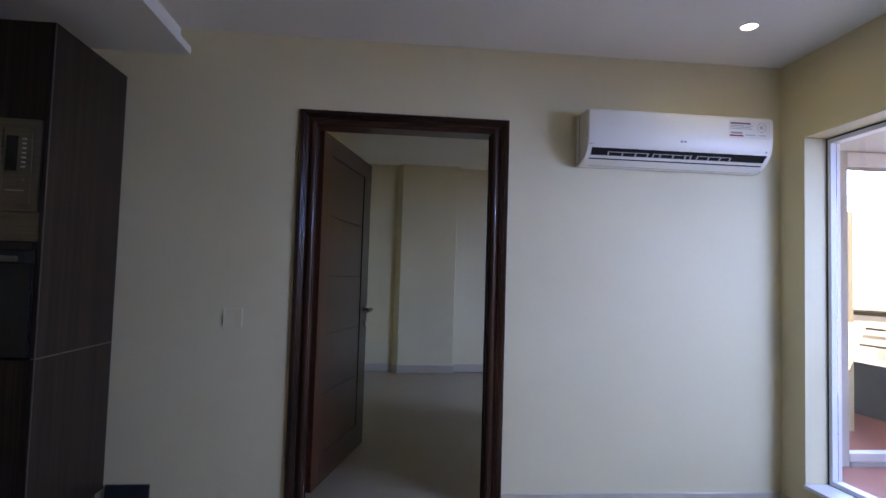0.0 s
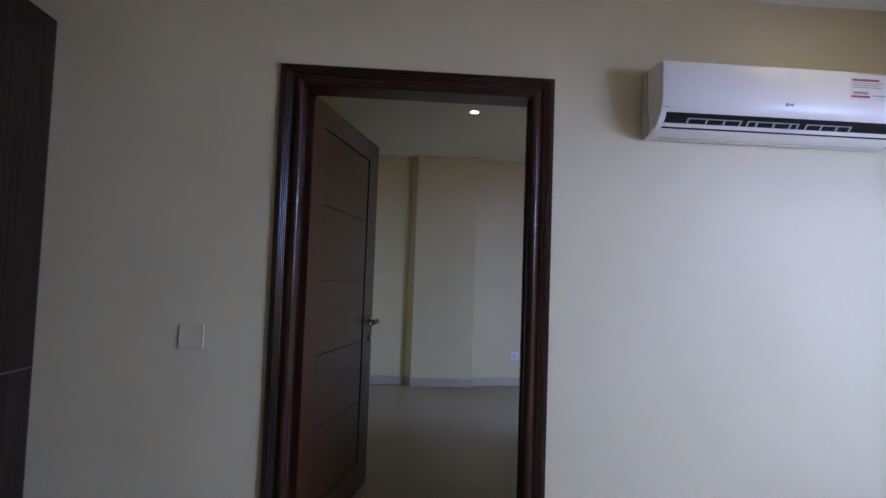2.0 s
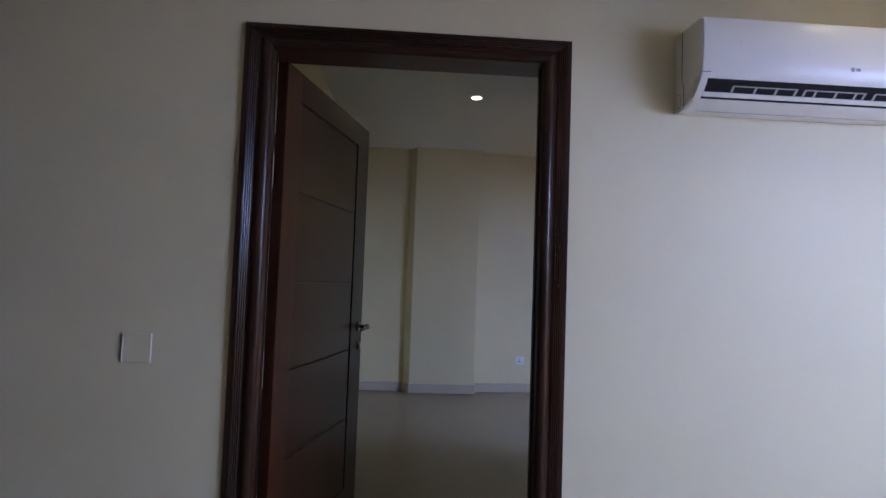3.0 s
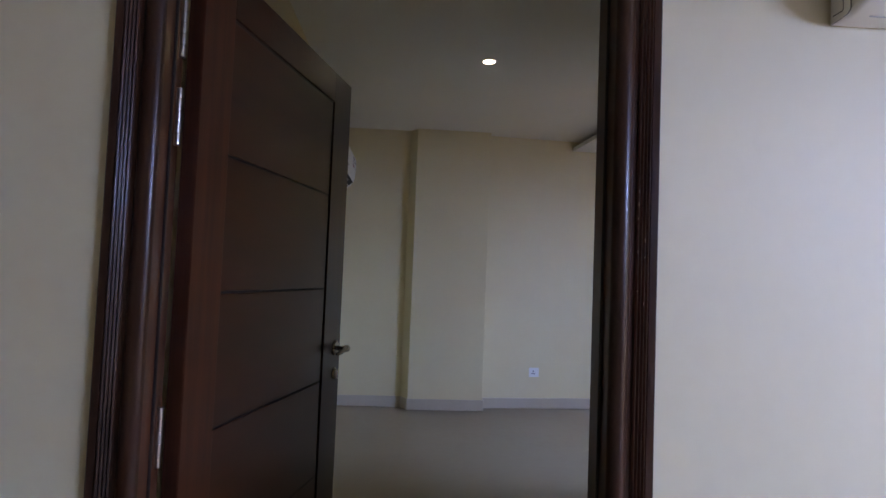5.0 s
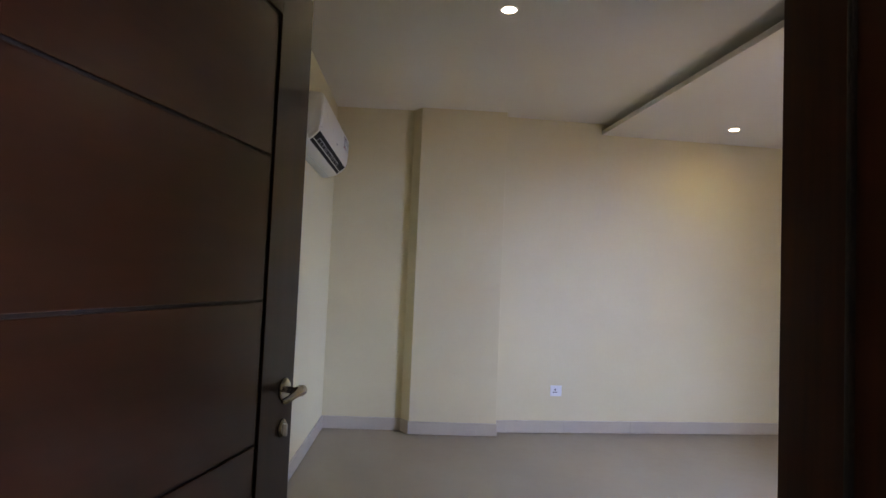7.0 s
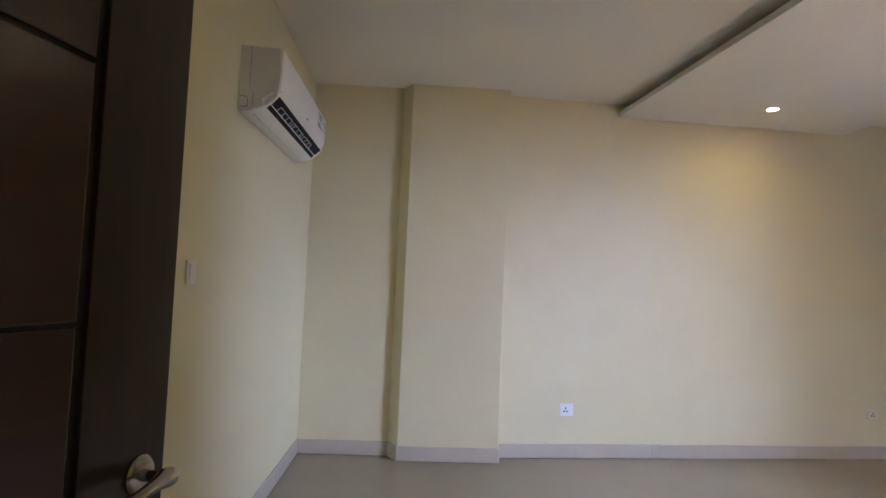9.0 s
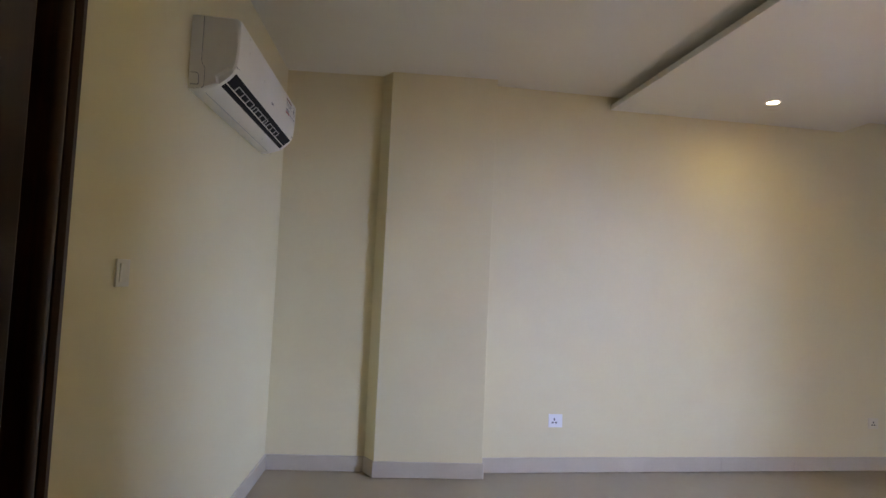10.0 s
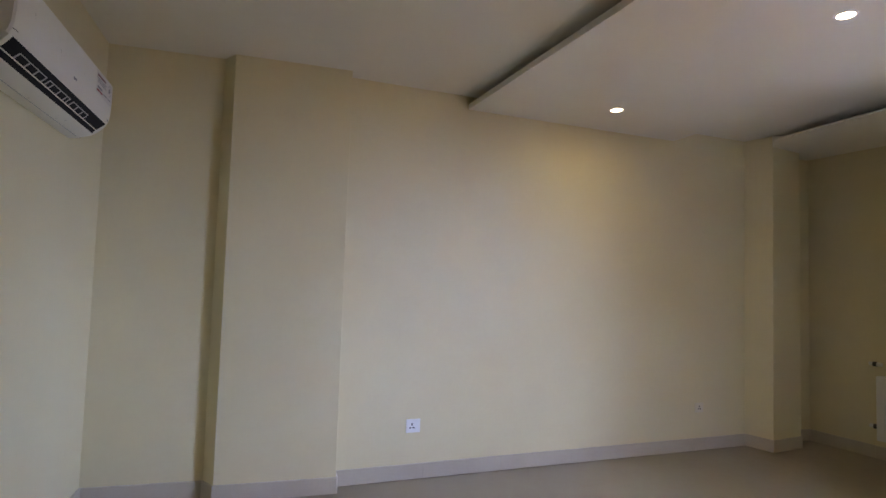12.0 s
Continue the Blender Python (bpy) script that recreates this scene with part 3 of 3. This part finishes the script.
# ---- switches and sockets ----
def wall_switch(m, label, mat, w, h, rocker):
    sw = thing("wall_switch", m, label, "switch")
    part("plate", moved(soft_box(-w / 2, w / 2, -0.007, 0.0, -h / 2, h / 2, 0.0025), pose(0, 0, 0)), mat, sw)
    if rocker:
        part("rocker", moved(soft_box(-w * 0.30, w * 0.30, -0.006, 0.0, -h * 0.34, h * 0.34, 0.002), pose(0, -0.0045, 0, 3, 0, 0)), mat, sw)
    return sw


blank = wall_switch(pose(-0.701, DOOR_Y, 1.018), "wall-coloured blank switch plate with white edge strips", PAINT, 0.092, 0.100, False)
for ex in (-0.0475, 0.0475):
    part("edge_strip", soft_box(ex - 0.0018, ex + 0.0018, -0.0085, 0.0, -0.050, 0.050, 0.0008, 1), SWITCHP, blank, "white plastic edge strip")
wall_switch(pose(LEFT_X, 5.728, 1.331, 0, 0, 90), "white single rocker light switch in the empty room", SWITCHP, 0.086, 0.088, True)


def socket(m, label):
    so = thing("wall_socket", m, label, "socket", "wall sockets")
    part("plate", soft_box(-0.052, 0.052, -0.009, 0.0, -0.047, 0.047, 0.0025), WHITEP, so)
    for x in (-0.022, 0.002):
        part("slot", boxes((x - 0.0075, x + 0.0075, -0.0105, -0.0085, -0.017, -0.008)), BLACK, so)
    part("slot", boxes((-0.0145, -0.0055, -0.0105, -0.0085, 0.003, 0.020)), BLACK, so)
    part("rocker", soft_box(0.022, 0.042, -0.013, -0.007, -0.014, 0.016, 0.002), WHITEP, so)
    return so


def back_y(x):
    return 8.004 + (x - 1.052) * (8.330 - 8.004) / (4.81 - 1.052)


socket(pose(1.604, back_y(1.604), 0.370, 0, 0, 4.96), "white switched wall socket on the back wall")
so2 = thing("wall_socket", pose(4.26, back_y(4.26), 0.368, 0, 0, 4.96), "cream three-pin wall socket on the back wall", "socket", "wall sockets")
part("plate", soft_box(-0.045, 0.045, -0.007, 0, -0.042, 0.042, 0.0025), CREAMP, so2)
for x in (-0.011, 0.011):
    part("slot", boxes((x - 0.0065, x + 0.0065, -0.0085, -0.0065, -0.016, -0.008)), BLACK, so2)
part("slot", boxes((-0.004, 0.004, -0.0085, -0.0065, 0.003, 0.017)), BLACK, so2)


# ---- recessed ceiling lamps ----
def downlight(x, y, z, watts):
    dl = thing("downlight", pose(x, y, z), "lit round recessed ceiling downlight with white rim", "downlight", "recessed downlights")
    part("rim", lathe([(0.038, -0.001), (0.038, -0.005), (0.044, -0.006), (0.050, -0.003), (0.051, 0.0), (0.038, 0.0)], 32), WHITEP, dl, "", True)
    part("diffuser", lathe([(0.0, -0.004), (0.036, -0.003), (0.038, -0.001), (0.0, -0.0005)], 32), LAMPON, dl, "glowing warm diffuser", True)
    lamp = new("downlight_lamp", bpy.data.lights.new("downlight_lamp", "SPOT"))
    lamp.data.energy = watts
    lamp.data.color = (0.87, 1.0, 0.68)
    lamp.data.spot_size = radians(170)
    lamp.data.spot_blend = 1.0
    lamp.data.shadow_soft_size = 0.04
    lamp.matrix_world = pose(x, y, z - 0.02)
    return dl


downlight(1.955, 2.81, FRONT_HEAD, LAMP_W)
downlight(0.755, 5.942, HEAD, LAMP_W)
downlight(2.980, 7.665, DROP, LAMP_W)
downlight(3.124, 5.997, DROP, LAMP_W)


# ---- kitchen tower with built-in microwave and oven ----
tower = thing("kitchen_tower", pose(-1.330, 2.65, 0), "tall dark striped laminate kitchen tower housing appliances", "cabinet")
part("side_panel", boxes((-0.02, 0.0, 0.0, 0.678, 0.877, 2.325)), LAMINATE, tower)
part("side_panel", boxes((-0.02, 0.0, 0.0, 0.678, 0.10, 0.871)), LAMINATE, tower)
part("edge_band", boxes((-0.019, 0.0015, -0.0015, 0.678, 0.871, 0.877)), EDGEBAND, tower)
part("edge_band", boxes((-0.001, 0.0012, 0.674, 0.679, 0.10, 2.325)), EDGEBAND, tower)
part("edge_band", boxes((-0.004, 0.0010, -0.0012, 0.003, 0.10, 2.325)), EDGEBAND, tower)
part("side_panel", boxes((-0.62, -0.60, 0.0, 0.678, 0.10, 2.325)), LAMINATE, tower)
part("body", boxes((-0.60, -0.02, 0.03, 0.678, 0.10, 2.325)), BLACK, tower)
part("upper_door", soft_box(-0.598, -0.022, 0.0, 0.02, 1.897, 2.325, 0.0015), LAMINATE, tower)
part("lower_door", soft_box(-0.598, -0.022, 0.0, 0.02, 0.10, 0.870, 0.0015), LAMINATE, tower)
part("plinth", boxes((-0.60, -0.02, 0.05, 0.64, 0.0, 0.10)), BLACK, tower)
part("filler", boxes((-0.598, -0.022, 0.0, 0.02, 1.372, 1.494)), STEEL, tower, "steel filler strip under the microwave")

micro = thing("microwave", pose(-1.356, 2.65, 1.497), "built-in steel microwave in the kitchen tower", "microwave")
part("frame", boxes((-0.57, 0.0, -0.012, 0.02, 0.0, 0.035), (-0.57, 0.0, -0.012, 0.02, 0.36, 0.395), (-0.57, -0.535, -0.012, 0.02, 0.035, 0.36), (-0.03, 0.0, -0.012, 0.02, 0.035, 0.36)), STEEL, micro)
part("door", soft_box(-0.534, -0.150, -0.018, 0.02, 0.037, 0.358, 0.003), STEEL, micro)
part("window", boxes((-0.49, -0.20, -0.020, -0.017, 0.08, 0.31)), BLACKG, micro, "black glass window")
ctl = part("control_panel", soft_box(-0.147, -0.032, -0.016, 0.02, 0.037, 0.358, 0.003), STEEL, micro)
part("display", boxes((-0.135, -0.090, -0.0185, -0.015, 0.17, 0.32)), BLACKG, ctl)
for k in range(7):
    part("key", soft_box(-0.072, -0.055, -0.0185, -0.015, 0.185 + 0.02 * k, 0.191 + 0.02 * k, 0.001, 1), DISPLAYW, ctl)
part("knob", moved(lathe([(0, 0), (0.012, 0), (0.011, 0.014), (0, 0.015)], 20), pose(-0.065, -0.016, 0.125, 90, 0, 0)), STEEL, ctl, "", True)
part("text_bar", boxes((-0.130, -0.055, -0.0175, -0.015, 0.085, 0.089)), DISPLAYW, ctl)

oven = thing("oven", pose(-1.356, 2.65, 0.878), "built-in black glass oven with steel handle", "oven")
part("body", boxes((-0.57, 0.0, 0.0, 0.02, 0.0, 0.49)), BLACK, oven)
part("door", soft_box(-0.568, -0.002, -0.018, 0.0, 0.002, 0.40, 0.003), BLACKG, oven)
part("control_strip", soft_box(-0.568, -0.002, -0.018, 0.0, 0.455, 0.488, 0.002), BLACKG, oven)
part("handle", soft_box(-0.53, -0.045, -0.055, -0.035, 0.405, 0.428, 0.004), STEEL, oven, "brushed steel bar handle")
for hx in (-0.50, -0.085):
    part("handle_post", boxes((hx, hx + 0.012, -0.036, -0.016, 0.410, 0.423)), STEEL, oven)

off = thing("tile_offcut", pose(-1.315, DOOR_Y, 0), "dark slate skirting tile beside the kitchen tower", "tile")
part("tile", prism([(0.0, -0.014), (0.225, -0.014), (0.225, -0.002), (0.0, -0.002)], 0.0, 0.121), DARKTILE, off)


# ---- windows to the balcony ----
def window(name, m, length, inner, label, low=SILL):
    """Built along y from 0 to length; x = 0 is the frame's room side; inner: how far the sill reaches into the room."""
    w = thing(name, m, label, "window", "", "structure")
    x0, x1, f, y0, y1 = 0.0, 0.06, 0.034, 0.0, length
    part("window_frame", boxes((x0, x1, y0, y0 + f, low, LINTEL), (x0, x1, y1 - f, y1, low, LINTEL), (x0, x1, y0 + f, y1 - f, SILL, low + f), (x0, x1, y0 + f, y1 - f, LINTEL - f, LINTEL)), UPVC, w)
    part("gasket", boxes((x0 - 0.002, x0 + 0.004, y1 - 0.010, y1 - 0.002, low, LINTEL), (x0 - 0.002, x0 + 0.004, y0 + 0.004, y1 - 0.004, LINTEL - 0.010, LINTEL - 0.002),
                         (x0 - 0.002, x0 + 0.004, y0 + 0.004, y1 - 0.004, low + 0.002, low + 0.010)), GASKET, w)
    part("window_sill", soft_box(x0 - inner, x0, y0 + 0.002, y1 - 0.002, low - 0.012, low + 0.008, 0.003), UPVC, w)
    mid = (y0 + y1) / 2
    part("mullion", boxes((x0 + 0.006, x1 - 0.006, mid - 0.028, mid + 0.028, low + f, LINTEL - f)), UPVC, w)
    for k, (a, b) in enumerate(((y0 + f, mid - 0.028), (mid + 0.028, y1 - f))):
        xs = x0 + 0.016 + 0.016 * k
        pane = part("pane", boxes((xs, xs + 0.006, a + 0.001, b - 0.001, low + f, LINTEL - f)), GLASS, w)
        pane.visible_shadow = False
    return w


window("window_1", pose(2.635, W1A, 0), W1B - W1A, 0.15, "white framed low-silled balcony window beside the kitchen wall")
window("window_2", pose(W2B, 5.07, 0, 0, 0, 90) @ Matrix.Diagonal((-1, 1, 1, 1)), W2B - W2A, 0.05, "white framed balcony window of the empty room", 0.30)

# ---- balcony ----
BX = 5.0
structure("balcony_floor", boxes((RIGHT_OUT, BX + 0.12, -3.2, 4.98, -0.18, 0.0), (4.4, BX + 0.12, 4.98, 6.33, -0.18, 0.0)), RED, "red tiled balcony floor", "balcony")
structure("balcony_soffit", boxes((RIGHT_OUT, BX + 0.12, -3.2, 4.08, 2.30, 2.5)), CONCRETE, "white balcony slab above", "balcony")
screen = thing("balcony_partition", pose(3.42, 3.98, 0), "white framed partition across the balcony with a grey post", "partition")
part("post", soft_box(0.0, 0.08, 0.0, 0.07, 0.0, 2.30, 0.004, 1), CONCRETE, screen, "grey post in the shade")
part("top_beam", soft_box(0.08, 1.56, 0.0, 0.09, 2.19, 2.298, 0.004, 1), UPVC, screen)
part("bead", boxes((0.08, 1.56, 0.02, 0.05, 2.165, 2.19)), ACGREY, screen)
part("bottom_rail", soft_box(0.08, 1.56, 0.0, 0.09, 0.035, 0.096, 0.004, 1), UPVC, screen)
part("track", boxes((0.08, 1.56, -0.012, 0.10, 0.0, 0.035)), ACGREY, screen, "grey bottom track")
rail = thing("balcony_railing", pose(BX, 0, 0), "steel balcony railing with grey lower panel", "railing")
part("panel", boxes((0.03, 0.06, -3.0, 6.30, 0.0, 0.53)), TINT, rail, "grey solid lower panel")
for z in (0.715, 0.888):
    part("bar", tube([(0.045, -3.0, z), (0.045, 6.30, z)], 0.010, 10), STEEL, rail, "", True)
part("handrail", tube([(0.045, -3.0, 1.045), (0.045, 6.30, 1.045)], 0.026, 14), STEEL, rail, "steel handrail", True)
for y in (-2.95, -1.2, 0.55, 2.3, 3.9, 6.25):
    part("post", boxes((0.01, 0.08, y, y + 0.05, 0.0, 1.02)), STEEL, rail)

# ---- outside ----
structure("ground", boxes((-900, 1200, -1000, 1000, -14.2, -14.0)), EARTH, "dusty pale ground far below", "ground")
rng = random.Random(4)
# far panes in pale grey: the bright outdoor glare is put into their colour
HAZEGLASS = plain("glare_paled_far_glass", (0.42, 0.40, 0.38), 0.4)


def far_building(x, y, w, d, h):
    b = thing("apartment_building", pose(x, y, -14), "pale plastered apartment block in the distance", "building", "distant buildings")
    part("wall", boxes((-w / 2, w / 2, -d / 2, d / 2, 0, h)), PLASTER, b)
    part("roof", boxes((-w / 2 - 0.3, w / 2 + 0.3, -d / 2 - 0.3, d / 2 + 0.3, h, h + 0.8)), CONCRETE, b)
    for f in range(int(h // 3.3)):
        for k in range(int(d // 5)):
            yy = -d / 2 + 2.5 + 5 * k
            part("window", boxes((-w / 2 - 0.08, -w / 2 + 0.1, yy - 0.8, yy + 0.8, 1.1 + 3.3 * f, 2.6 + 3.3 * f)), HAZEGLASS, b)


for i in range(7):
    far_building(62 + 9 * (i % 3), -10 + 22 * i, 12, 16, 9.5 + rng.random() * 5)

HAZE = emitter("bright_haze", (1.0, 0.99, 0.97), 2.2)
structure("backdrop", boxes((160, 160.5, 60, 320, -12, 60)), HAZE, "bright hazy sky over the town", "backdrop")

# ---- radiator on the far wall ----
ang = math.degrees(math.atan2(7.20 - 8.36, 5.745 - 5.62))
rad = thing("radiator", pose(5.688, 7.740, 0.0, 0, 0, ang), "white panel radiator with valves on the far wall", "radiator")
part("body", soft_box(0.030, 0.475, -0.11, -0.03, 0.17, 0.715, 0.012), WHITEP, rad)
for k in range(6):
    part("rib", soft_box(0.055 + 0.066 * k, 0.095 + 0.066 * k, -0.118, -0.108, 0.21, 0.68, 0.004), WHITEP, rad)
for z in (0.282, 0.812):
    pp = part("valve", tube([(-0.040, -0.07, z), (0.06, -0.07, z)], 0.017, 12), WHITEP, rad, "white radiator valve", True)
    part("nut", tube([(-0.008, -0.07, z), (0.022, -0.07, z)], 0.022, 6), BLACK, pp)
part("bracket", boxes((0.10, 0.14, -0.04, 0.0, 0.40, 0.80)), WHITEP, rad)
part("bracket", boxes((0.36, 0.40, -0.04, 0.0, 0.40, 0.80)), WHITEP, rad)
